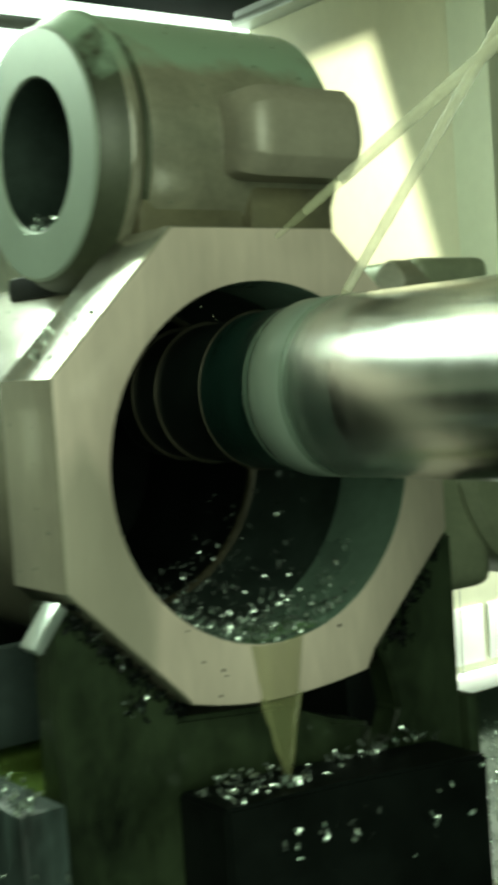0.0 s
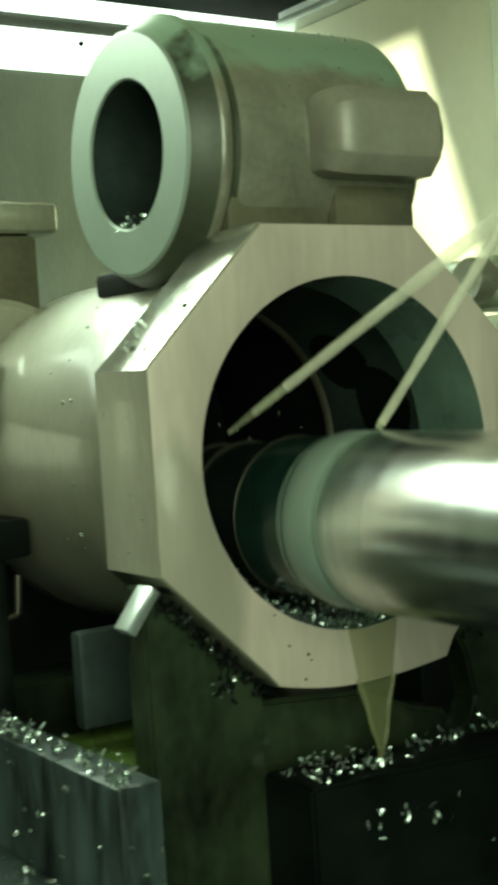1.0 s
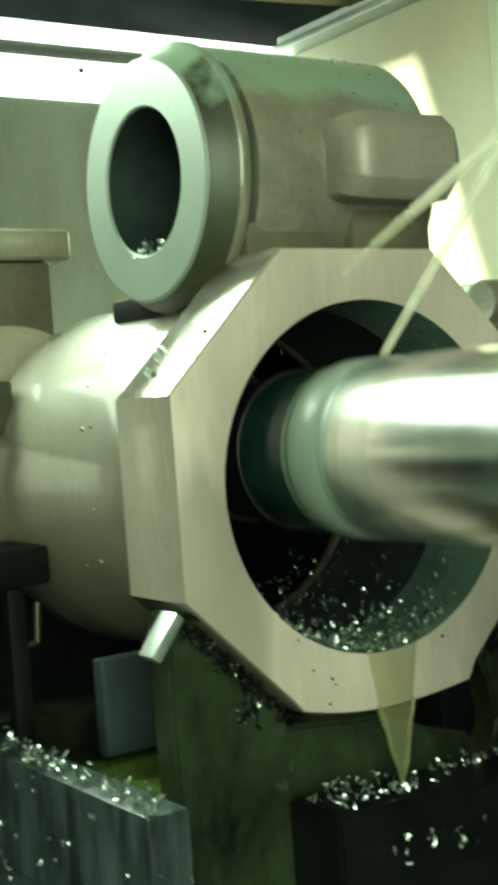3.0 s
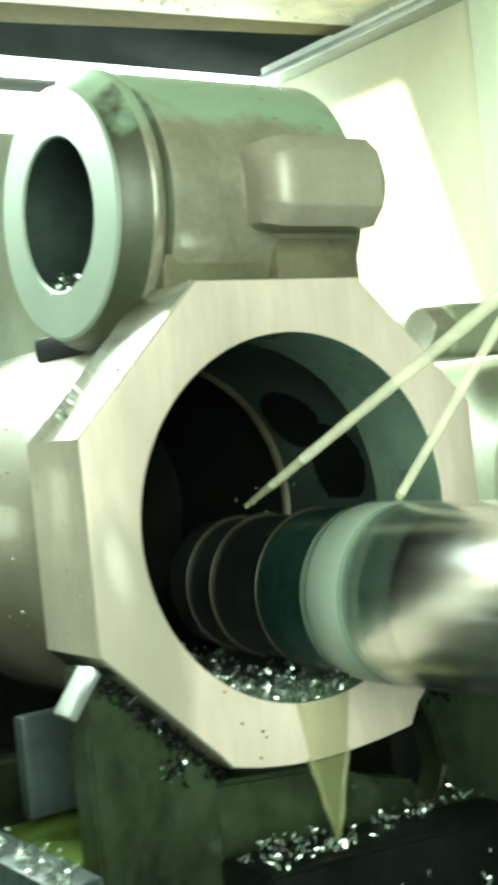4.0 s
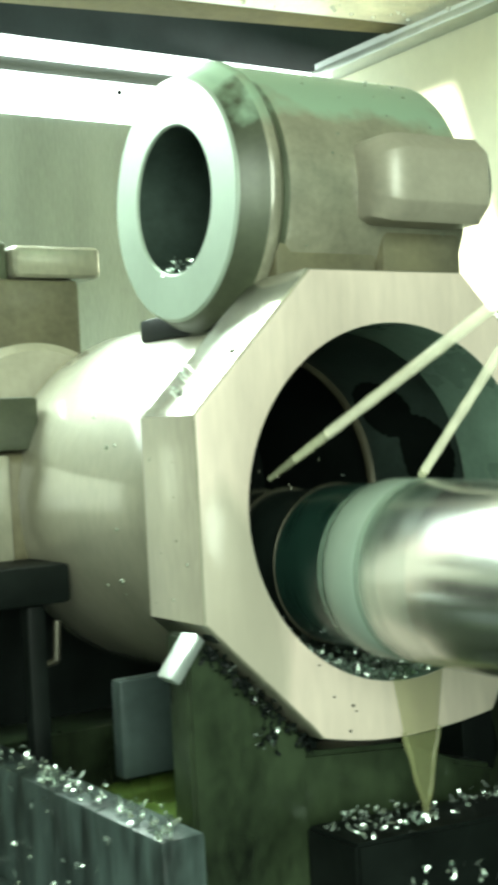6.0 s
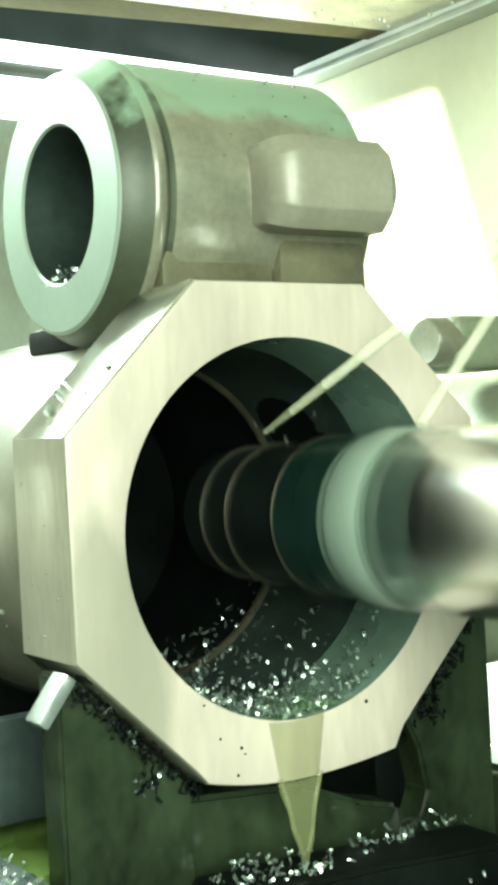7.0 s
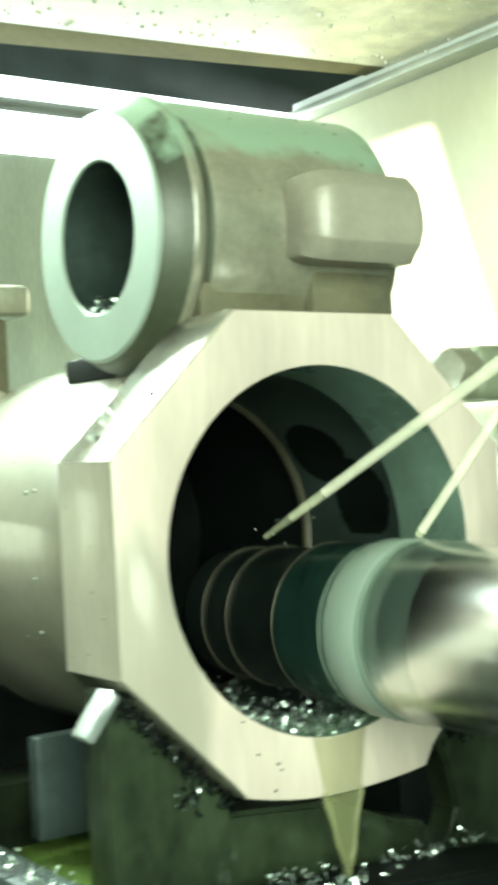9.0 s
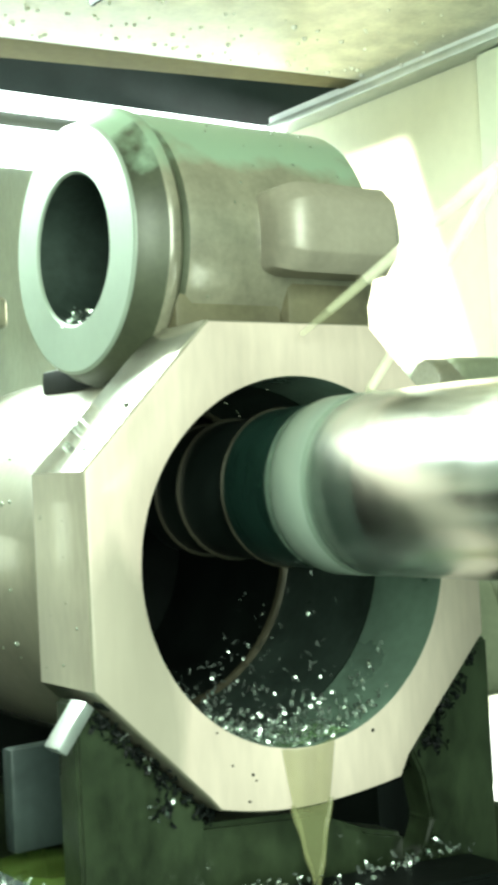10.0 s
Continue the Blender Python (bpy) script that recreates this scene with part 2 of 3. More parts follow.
BEAD = mat("coolant_bead", (0.16, 0.19, 0.14), 0.05, 0.0, 0.2, 80, 300, 0.0, 0.03)
MILKDROP = mat("milky_coolant_drop", (0.86, 0.86, 0.74), 0.12, 0.0, 0.1, 80, 300, 0.0, 0.03, coat=0.5)
POOL = mat("coolant_pool", (0.085, 0.135, 0.03), 0.12, 0.0, 0.3, 12, 60, 0.08)

# ---- mesh helpers ----


def mesh_object(name, bm, material, smooth=35):
    bmesh.ops.recalc_face_normals(bm, faces=bm.faces[:])
    me = bpy.data.meshes.new(name)
    bm.to_mesh(me)
    bm.free()
    me.materials.append(material)
    if smooth:
        me.shade_smooth()
        me.set_sharp_from_angle(angle=radians(smooth))
    return new(name, me)


def part(name, bm, material, parent, label="", smooth=35):
    ob = mesh_object(name, bm, material, smooth)
    ob.parent = parent
    return tagged(ob, label) if label else ob


def thing(name, label, category, group="", kind="", at=(0, 0, H)):
    ob = new(name)
    ob.location = at
    ob.empty_display_size = 0.05
    return tagged(ob, label, category, group, kind)


def block(lo, hi, bevel=0.003, seg=2, bm=None, turn=None):
    """A bevelled box between two corners."""
    b = bmesh.new()
    bmesh.ops.create_cube(b, size=1)
    for v in b.verts:
        v.co = Vector([lo[i] + (v.co[i] + 0.5) * (hi[i] - lo[i]) for i in range(3)])
    if bevel:
        bmesh.ops.bevel(b, geom=b.edges[:], offset=bevel, segments=seg, affect="EDGES", profile=0.6)
    if turn is not None:
        bmesh.ops.transform(b, matrix=turn, verts=b.verts[:])
    if bm is None:
        return b
    me = bpy.data.meshes.new("tmp")
    b.to_mesh(me)
    b.free()
    bm.from_mesh(me)
    bpy.data.meshes.remove(me)
    return bm


def prism(points, y0, y1, bevel=0.002):
    """A plate: an outline in x and z, pushed from y0 to y1."""
    b = bmesh.new()
    f = b.faces.new([b.verts.new((x, y0, z)) for x, z in points])
    g = bmesh.ops.extrude_face_region(b, geom=[f])
    for v in g["geom"]:
        if isinstance(v, bmesh.types.BMVert):
            v.co.y = y1
    if bevel:
        bmesh.ops.bevel(b, geom=b.edges[:], offset=bevel, segments=2, affect="EDGES")
    return b


def rings(loops, closed=False):
    """Bridges loops of equally many points."""
    b = bmesh.new()
    vs = [[b.verts.new(p) for p in loop] for loop in loops]
    pairs = list(zip(vs, vs[1:])) + ([(vs[-1], vs[0])] if closed else [])
    for u, w in pairs:
        n = len(u)
        for i in range(n):
            b.faces.new((u[i], u[(i + 1) % n], w[(i + 1) % n], w[i]))
    return b


def lathe(profile, axis="y", centre=(0, 0, 0), n=96, closed=False, caps=True):
    """Turns (along, radius) pairs round an axis."""
    loops = []
    for s, r in profile:
        lp = []
        for i in range(n):
            c, d = r * math.cos(2 * math.pi * i / n), r * math.sin(2 * math.pi * i / n)
            p = (c, s, d) if axis == "y" else (s, c, d) if axis == "x" else (c, d, s)
            lp.append(tuple(a + q for a, q in zip(p, centre)))
        loops.append(lp)
    b = rings(loops, closed)
    if caps and not closed:
        bmesh.ops.holes_fill(b, edges=[e for e in b.edges if e.is_boundary], sides=0)
    return b


def tube(p, q, r0, r1, n=16, wobble=0.0, steps=14, seed=1):
    """A tapered round strand from p to q."""
    rnd = random.Random(seed)
    p, q = Vector(p), Vector(q)
    d = (q - p).normalized()
    u = d.orthogonal().normalized()
    w = d.cross(u)
    loops = []
    for k in range(steps + 1):
        f = k / steps
        r = (r0 + (r1 - r0) * f) * (1 + wobble * rnd.uniform(-1, 1))
        c = p + (q - p) * f
        loops.append([c + r * (math.cos(a) * u + math.sin(a) * w) for a in [2 * math.pi * i / n for i in range(n)]])
    b = rings(loops)
    bmesh.ops.holes_fill(b, edges=[e for e in b.edges if e.is_boundary], sides=0)
    return b


def chip_heap(places, seed, size=(0.003, 0.008), material=None):
    """Many curled metal flakes: each a small bent strip."""
    rnd = random.Random(seed)
    verts, faces = [], []
    for x, y, z in places:
        L, wd = rnd.uniform(*size), rnd.uniform(0.0012, 0.0028)
        curl = rnd.uniform(0.6, 2.6)
        turn = Euler([rnd.uniform(0, 6.28) for _ in range(3)]).to_matrix()
        base = len(verts)
        for k in range(5):
            a = curl * (k / 4 - 0.5)
            cx, cz = L / curl * math.sin(a), L / curl * (1 - math.cos(a))
            for s in (-0.5, 0.5):
                v = turn @ Vector((cx, s * wd * (1 - 0.3 * abs(k - 2) / 2), cz)) + Vector((x, y, z))
                verts.append(v[:])
        for k in range(4):
            i = base + 2 * k
            faces.append((i, i + 1, i + 3, i + 2))
    me = bpy.data.meshes.new("chips")
    me.from_pydata(verts, [], faces)
    me.materials.append(material or CHIP)
    return me


# ---- the enclosure ----


def setting(name, bm, material, label, parent=None):
    ob = mesh_object(name, bm, material)
    ob.location = (0, 0, H)
    return tagged(ob, label, kind="structure")


def plan(points, z0, z1):
    """A flat slab: an outline in x and y between two heights."""
    b = bmesh.new()
    f = b.faces.new([b.verts.new((x, y, z0)) for x, y in points])
    for v in bmesh.ops.extrude_face_region(b, geom=[f])["geom"]:
        if isinstance(v, bmesh.types.BMVert):
            v.co.z = z1
    bmesh.ops.bevel(b, geom=b.edges[:], offset=0.002, segments=2, affect="EDGES")
    return b


def enclosure():
    tagged(mesh_object("ground", block((-6, -6, -0.1), (6, 6, 0), 0), CONCRETE), "grey concrete floor of the workshop", kind="structure")
    setting("floor", block((-1.2, -1.3, -0.80), (1.6, 1.6, -0.74), 0.004), BED, "dark oily tray of the machine bed")
    setting("wall_east", block((0.75, 0.56, -0.05), (0.78, 0.985, 0.56), 0.002), WALLPAINT, "cream painted sheet metal side wall")
    setting("wall_north", block((-1.2, 0.985, -0.74), (1.6, 1.01, 0.470), 0.002), BACKWALL, "brushed grey sheet metal back wall with green reflections")
    # Unseen wall; its pale tone is chosen for what the bar reflects.
    setting("wall_west", block((-1.23, -1.3, -0.74), (-1.2, 1.01, 0.9), 0.002), BACKSHEET, "unseen brushed grey side wall, toned for the bar's reflection")
    setting("ceiling", plan([(-1.2, -0.75), (1.6, -0.75), (1.6, 0.69), (-1.2, 0.985)], 0.585, 0.61), ROOF, "splashed cream roof sheet of the machine cabin")
    # Near-black sheets added behind the slot; their colour stands for its shade.
    setting("wall_slot", block((-1.2, 1.10, 0.3), (1.6, 1.12, 0.92), 0.002), SLOTSHADE, "near-black sheet standing for the shade in the slot")
    setting("ceiling_slot", block((-1.2, 0.62, 0.90), (1.6, 1.12, 0.92), 0.002), SLOTSHADE, "near-black upper sheet standing for the shade in the roof slot")
    setting("roof_lip", plan([(-1.2, 0.9865), (0.75, 0.7815), (0.75, 0.825), (0.20, 0.917), (-1.2, 1.06)], 0.5862, 0.66), TANBEAM, "tan folded lip of the roof sheet")
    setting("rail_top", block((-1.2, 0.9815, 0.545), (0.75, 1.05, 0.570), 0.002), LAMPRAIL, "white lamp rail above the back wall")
    setting("rail_recess", block((-1.2, 0.9870, 0.5245), (0.75, 1.03, 0.5445), 0.001), RECESS, "grey recess of the lamp rail")
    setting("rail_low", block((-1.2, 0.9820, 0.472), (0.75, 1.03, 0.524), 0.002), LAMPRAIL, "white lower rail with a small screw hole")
    setting("side_rail", block((0.715, 0.50, 0.560), (0.79, 1.0, 0.572), 0.003), BACKSHEET, "grey guide rail along the side wall")
    setting("side_rail_lip", block((0.735, 0.50, 0.572), (0.76, 1.0, 0.590), 0.003), WHITEPAINT, "pale upper lip of the guide rail")
    setting("wall_post", block((0.735, 0.50, -0.05), (0.79, 0.565, 0.558), 0.004), POSTPAINT, "pale corner post of the side wall")
    setting("wall_south_east", block((0.80, -1.3, -0.74), (0.83, 0.50, 0.9), 0.002), BED, "dark green door side of the cabin")
    setting("sump_wall", block((0.75, 0.95, -0.74), (1.6, 0.985, -0.2), 0.002), WALLPAINT, "cream lower panel behind the chip chute")


enclosure()


def rail_screws():
    h = thing("screw", "small dark screw in the white lamp rail", "screw", "screws of the lamp rail")
    part("screw_head", lathe([(0.9778, 0.0005), (0.9783, 0.0030), (0.9800, 0.0036), (0.9822, 0.0036), (0.9822, 0.0005)], "y", (0.392, 0, 0.510), n=16), BLACK, h)
    for x in (-0.357, -0.177):
        copy_thing(h, pose(x, 0, H - 0.003))


rail_screws()


def roof_drops():
    """Drops of coolant clinging to the roof sheet."""
    rnd = random.Random(31)
    b = bmesh.new()
    for _ in range(130):
        x = rnd.uniform(-0.1, 0.85)
        y = 0.855 - 0.1055 * x - 0.012 - abs(rnd.gauss(0, 0.11))
        r = rnd.uniform(0.0010, 0.0034)
        m = Matrix.Translation((x, y, 0.5845)) @ Matrix.Diagonal((r, r, r * rnd.uniform(0.6, 1.5), 1))
        bmesh.ops.create_icosphere(b, subdivisions=2, radius=1, matrix=m)
    ob = tagged(mesh_object("droplets", b, MILKDROP, 180), "drops of coolant hanging from the roof sheet", "droplets", kind="stuff")
    ob.location = (0, 0, H)


roof_drops()


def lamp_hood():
    # Unseen mask added so that the spot's patch gets slanted edges.
    h = thing("lamp_hood", "unseen black mask shaping the light patch on the side wall", "lamp")
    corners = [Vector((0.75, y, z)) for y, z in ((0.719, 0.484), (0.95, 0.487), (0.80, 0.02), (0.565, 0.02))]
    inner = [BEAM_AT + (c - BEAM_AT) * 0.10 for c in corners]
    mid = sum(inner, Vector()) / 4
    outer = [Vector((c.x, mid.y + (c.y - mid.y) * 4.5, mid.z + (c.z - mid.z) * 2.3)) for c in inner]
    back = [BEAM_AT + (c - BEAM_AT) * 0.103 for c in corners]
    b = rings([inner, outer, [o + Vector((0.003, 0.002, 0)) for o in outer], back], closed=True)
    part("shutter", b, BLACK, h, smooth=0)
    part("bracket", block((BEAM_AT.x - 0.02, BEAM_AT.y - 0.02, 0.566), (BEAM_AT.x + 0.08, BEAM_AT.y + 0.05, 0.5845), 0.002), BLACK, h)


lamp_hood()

# ---- the workpiece ----


def octagon(apothem, y, n=96):
    pts = []
    for i in range(n):
        a = 2 * math.pi * i / n
        k = (a + math.pi / 8) % (math.pi / 4) - math.pi / 8
        r = apothem / math.cos(k)
        x, z = r * math.cos(a), r * math.sin(a)
        if z < -0.92 * apothem:
            # the cast underside bulges a little and its corners are worn
            z = -(apothem + 0.0028) + (0.0075 * (x / 0.058) ** 2 if x < 0 else 0.0048 * (x / 0.063) ** 2)
        pts.append((x, y, z))
    return pts


def circle(r, y, n=96):
    return [(r * math.cos(2 * math.pi * i / n), y, r * math.sin(2 * math.pi * i / n)) for i in range(n)]


def workpiece():
    w = thing("valve_body", "cast iron valve body, wet with coolant, clamped on the fixture", "workpiece")
    fl = rings([circle(0.1038, 0.061), circle(0.1038, 0.0012), circle(0.1042, 0.0003), circle(0.1050, 0), octagon(0.1322, 0), octagon(0.1339, 0.0006),
                octagon(0.1347, 0.0018), octagon(0.135, 0.0036), octagon(0.135, 0.059), octagon(0.1335, 0.0615)], closed=True)
    f = part("flange", fl, CAST, w, "octagonal flange, pale milled front face")
    f.data.materials.append(FACE)
    f.data.materials.append(INNER)
    f.data.materials.append(MILLED)
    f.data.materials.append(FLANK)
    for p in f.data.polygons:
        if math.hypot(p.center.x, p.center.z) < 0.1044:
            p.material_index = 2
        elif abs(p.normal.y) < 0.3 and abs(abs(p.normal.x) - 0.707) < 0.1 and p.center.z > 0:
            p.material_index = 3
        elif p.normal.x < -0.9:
            # The left flank is lighter: the light on that side is put into colour.
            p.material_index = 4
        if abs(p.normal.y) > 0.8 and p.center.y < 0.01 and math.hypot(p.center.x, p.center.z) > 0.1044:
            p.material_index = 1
    # inner wall with two round ports in its upper far side
    n, m = 320, 150
    b = bmesh.new()
    grid = [[b.verts.new((0.1035 * math.cos(2 * math.pi * i / n), 0.0615 + 0.24 * j / m, 0.1035 * math.sin(2 * math.pi * i / n))) for i in range(n)] for j in range(m + 1)]
    for j in range(m):
        for i in range(n):
            a = math.degrees(2 * math.pi * (i + 0.5) / n)
            y = 0.0615 + 0.24 * (j + 0.5) / m
            if ((a - 13) / 16) ** 2 + ((y - 0.094) / 0.027) ** 2 < 1 or ((a - 33) / 13) ** 2 + ((y - 0.122) / 0.028) ** 2 < 1:
                continue
            b.faces.new((grid[j][i], grid[j][(i + 1) % n], grid[j + 1][(i + 1) % n], grid[j + 1][i]))
    liner = part("bore_liner", b, BORESHADE, w, "bored inner wall with ports, darkened for shade")
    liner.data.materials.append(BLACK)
    # Black from here on stands for the shade deep in the bore.
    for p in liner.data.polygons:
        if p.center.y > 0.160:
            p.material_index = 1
    part("step_ring", lathe([(0.1555, 0.1036), (0.1575, 0.1012), (0.1585, 0.1006), (0.1610, 0.1006), (0.1620, 0.1036)], closed=True, n=160), STEP, w, "bright chamfered step deep in the bore")
    # Added sleeve and end, black for the shade in ports and bore.
    part("port_shade", lathe([(0.063, 0.1052), (0.30, 0.1052)], caps=False), BLACK, w)
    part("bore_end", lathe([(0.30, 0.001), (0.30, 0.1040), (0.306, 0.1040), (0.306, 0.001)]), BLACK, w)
    part("barrel", lathe([(0.0618, 0.1112), (0.0618, 0.119), (0.066, 0.1218), (0.12, 0.1228), (0.185, 0.1241), (0.250, 0.1252), (0.288, 0.1243), (0.303, 0.1185), (0.309, 0.1135), (0.309, 0.1112)], closed=True), BARREL, w, "rounded wet barrel behind the flange")
    wide = Matrix.Translation((0.0018, 0, 0)) @ Matrix.Diagonal((1.017, 1, 1, 1))
    for q in w.children:
        if q.name.split(".")[0] in ("flange", "bore_liner", "port_shade", "bore_end", "step_ring"):
            q.data.transform(wide)
    # upper cross cylinder
    c = (0, 0.114, 0.191)
    prof = [(-0.002, 0.0455), (-0.0735, 0.0455), (-0.075, 0.0468), (-0.075, 0.0735), (-0.0735, 0.0755), (-0.068, 0.0775), (-0.062, 0.0815), (-0.058, 0.0850), (-0.056, 0.0864),
            (-0.052, 0.0864), (-0.0495, 0.0845), (-0.047, 0.0822), (-0.043, 0.0826), (-0.039, 0.0848), (0.092, 0.0848), (0.0945, 0.0825), (0.0945, 0.02), (-0.002, 0.02)]
    cy = part("cross_cylinder", lathe(prof, "x", c, closed=True), GREENCAST, w, "cross cylinder with a green film, lit top tone and rounded shoulder")
    cy.data.materials.append(ENDFACE)
    cy.data.materials.append(BORESHADE)
    cy.data.materials.append(DISCSIDE)
    for p in cy.data.polygons:
        r = math.hypot(p.center.y - c[1], p.center.z - c[2])
        if p.center.x < -0.0735 and r > 0.046:
            p.material_index = 1
        elif r < 0.046 and p.center.x < 0.01:
            p.material_index = 2
        elif p.center.x < -0.0575 or -0.0505 < p.center.x < -0.042:
            p.material_index = 3
    part("hole_bottom", lathe([(-0.004, 0.001), (-0.004, 0.0454)], "x", c, caps=False), BORESHADE, cy)
    # boss on the cylinder and the neck below it
    loops = []
    for x, d in ((0.0050, 0.0240), (0.0052, 0.0190), (0.0062, 0.0140), (0.0085, 0.0090), (0.0118, 0.0050), (0.0160, 0.0021), (0.0205, 0.0005), (0.0250, 0), (0.0845, 0), (0.096, 0.0105)):
        y0, k = d * 0.9, 0.0105
        lo, hi = (0.166 + d, 0.219 - d) if x > 0.05 else (0.166 + 0.35 * d, 0.219 - 0.35 * d)
        loops.append([(x, 0.09, hi), (x, y0 + k, hi), (x, y0 + 0.0008, hi - k + 0.0008), (x, y0, hi - k - 0.001), (x, y0, lo + k + 0.001), (x, y0 + 0.0008, lo + k - 0.0008), (x, y0 + k, lo), (x, 0.09, lo)])
    bb = rings(loops)
    bmesh.ops.holes_fill(bb, edges=[e for e in bb.edges if e.is_boundary], sides=0)
    part("boss", bb, BOSS, w, "grey machined boss with cut corners")
    neck = part("neck", block((0.026, 0.034, 0.128), (0.090, 0.16, 0.170), 0.004), NECK, w)
    part("neck_web", block((-0.050, 0.040, 0.124), (0.0255, 0.066, 0.160), 0.004), NECK, w)
    part("shoulder", block((-0.062, 0.075, 0.108), (0.03, 0.19, 0.124), 0.004, 2), BLACK, w)
    for x, z, r in ((-0.041, -0.113, 0.0009), (-0.044, -0.127, 0.0008), (0.045, -0.102, 0.0011), (-0.039, -0.1165, 0.0006), (-0.054, -0.106, 0.0007), (-0.063, -0.087, 0.0006)):
        part("pit", lathe([(-0.0003, 0.0002), (-0.0004, r), (0.001, r * 1.1)], "y", (x, 0, z), n=12), BLACK, f)
    part("pin_hole", lathe([(0.0335, 0.0005), (0.0335, 0.003), (0.040, 0.003), (0.040, 0.0005)], "y", (0.013, 0.006, 0.154), n=20), BLACK, neck)
    return w


valve_body = workpiece()


def neighbour_left():
    w = thing("valve_body", "second cast iron valve body, partly hidden behind the first", "workpiece")
    part("boss", block((-0.088, 0.332, 0.171), (-0.015, 0.42, 0.196), 0.006, 3), CAST, w)
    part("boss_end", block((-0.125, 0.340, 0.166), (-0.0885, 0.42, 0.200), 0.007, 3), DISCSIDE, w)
    part("neck", block((-0.130, 0.336, 0.020), (-0.033, 0.44, 0.1705), 0.005), NECK, w)
    part("barrel", lathe([(0.312, 0.001), (0.312, 0.079), (0.318, 0.085), (0.46, 0.085), (0.466, 0.08), (0.466, 0.001)], centre=(-0.082, 0, 0.035)), PALECAST, w)
    part("side_flange", block((-0.32, 0.262, -0.040), (-0.112, 0.311, 0.0395), 0.010, 4), NECK, w)
    part("side_column", block((-0.32, 0.252, -0.038), (-0.134, 0.2615, 0.0380), 0.003), CAST, w)
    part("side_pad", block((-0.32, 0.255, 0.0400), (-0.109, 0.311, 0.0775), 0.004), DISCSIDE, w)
    return w


def neighbour_right():
    w = thing("valve_body", "third cast iron valve body beyond the flange", "workpiece")
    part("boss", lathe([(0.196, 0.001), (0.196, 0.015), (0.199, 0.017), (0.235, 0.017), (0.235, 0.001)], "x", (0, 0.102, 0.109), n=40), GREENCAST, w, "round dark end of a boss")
    part("boss_block", block((0.210, 0.085, 0.088), (0.284, 0.16, 0.127), 0.011, 4), DRYCAST, w)
    part("barrel", lathe([(0.07, 0.05), (0.07, 0.098), (0.078, 0.105), (0.30, 0.105), (0.30, 0.05)], closed=True, centre=(0.335, 0, -0.016)), DRYCAST, w)
    part("lower_flange", block((0.150, 0.082, -0.118), (0.267, 0.15, -0.030), 0.014, 4), DRYCAST, w)
    part("foot", block((0.25, 0.20, -0.4205), (0.33, 0.28, -0.105), 0.004), BLACK, w)
    return w


left_body, right_body = neighbour_left(), neighbour_right()


# ---- fixture under the workpiece ----


def fixture():
    f = thing("fixture", "oily dark steel cradle plate carrying the valve body", "fixture")
    cradle = [(-0.1375, -0.062), (-0.128, -0.064), (-0.062, -0.1335), (-0.060, -0.40), (-0.1375, -0.40)]
    part("cradle_arm", prism(cradle, 0.018, 0.040, 0.002), FIXTURE, f)
    cradle = [(0.135, -0.062), (0.160, -0.062), (0.160, -0.40), (0.060, -0.40), (0.082, -0.196), (0.098, -0.182), (0.104, -0.168), (0.098, -0.140), (0.090, -0.124)]
    part("cradle_arm", prism(cradle, 0.018, 0.040, 0.002), FIXTURE, f)
    part("cross_plate", prism([(-0.061, -0.142), (0.02, -0.150), (0.062, -0.168), (0.092, -0.176), (0.092, -0.40), (-0.061, -0.40)], 0.030, 0.058, 0.003), FIXTURE, f)
    part("back_plate", block((-0.100, 0.14, -0.40), (0.165, 0.17, -0.118), 0.003), BLACK, f)
    part("front_step", prism([(-0.066, -0.180), (0.03, -0.185), (0.133, -0.194), (0.133, -0.42), (-0.066, -0.42)], -0.03, 0.0175, 0.002), BLACK, f, "black front step with chips on its edge")
    part("end_rib", block((0.1605, 0.012, -0.42), (0.170, 0.058, -0.170), 0.002), FIXTURE, f)
    return f


def clamp_tab():
    c = thing("clamp_finger", "small bright aluminium clamp finger beside the flange", "clamp")
    turn = Matrix.Translation((-0.1405, 0.018, -0.0735)) @ Euler((0, radians(-52), 0)).to_matrix().to_4x4()
    part("finger", block((-0.015, -0.008, -0.0035), (0.013, 0.008, 0.0035), 0.0015, turn=turn), ALU, c)
    part("screw", lathe([(0.004, 0.0005), (0.004, 0.004), (0.014, 0.004), (0.014, 0.0005)], "y", (-0.125, 0.0, -0.063), n=18), BLACK, c)
    return c


def base_rail():
    r = thing("base_rail", "black scarred steel base rail strewn with chips", "rail")
    part("rail", block((-0.188, -0.036, -0.42), (-0.163, 0.295, -0.151), 0.003), SCARRED, r)
    part("step", block((-0.32, -0.060, -0.42), (-0.1885, 0.295, -0.218), 0.003), SCARRED, r)
    part("trough", block((-0.1625, 0.042, -0.42), (-0.050, 0.139, -0.1755), 0.002), BED, r)
    part("pool", block((-0.1625, 0.042, -0.175), (-0.050, 0.139, -0.168), 0.001), POOL, r, "green puddle of coolant")
    return r


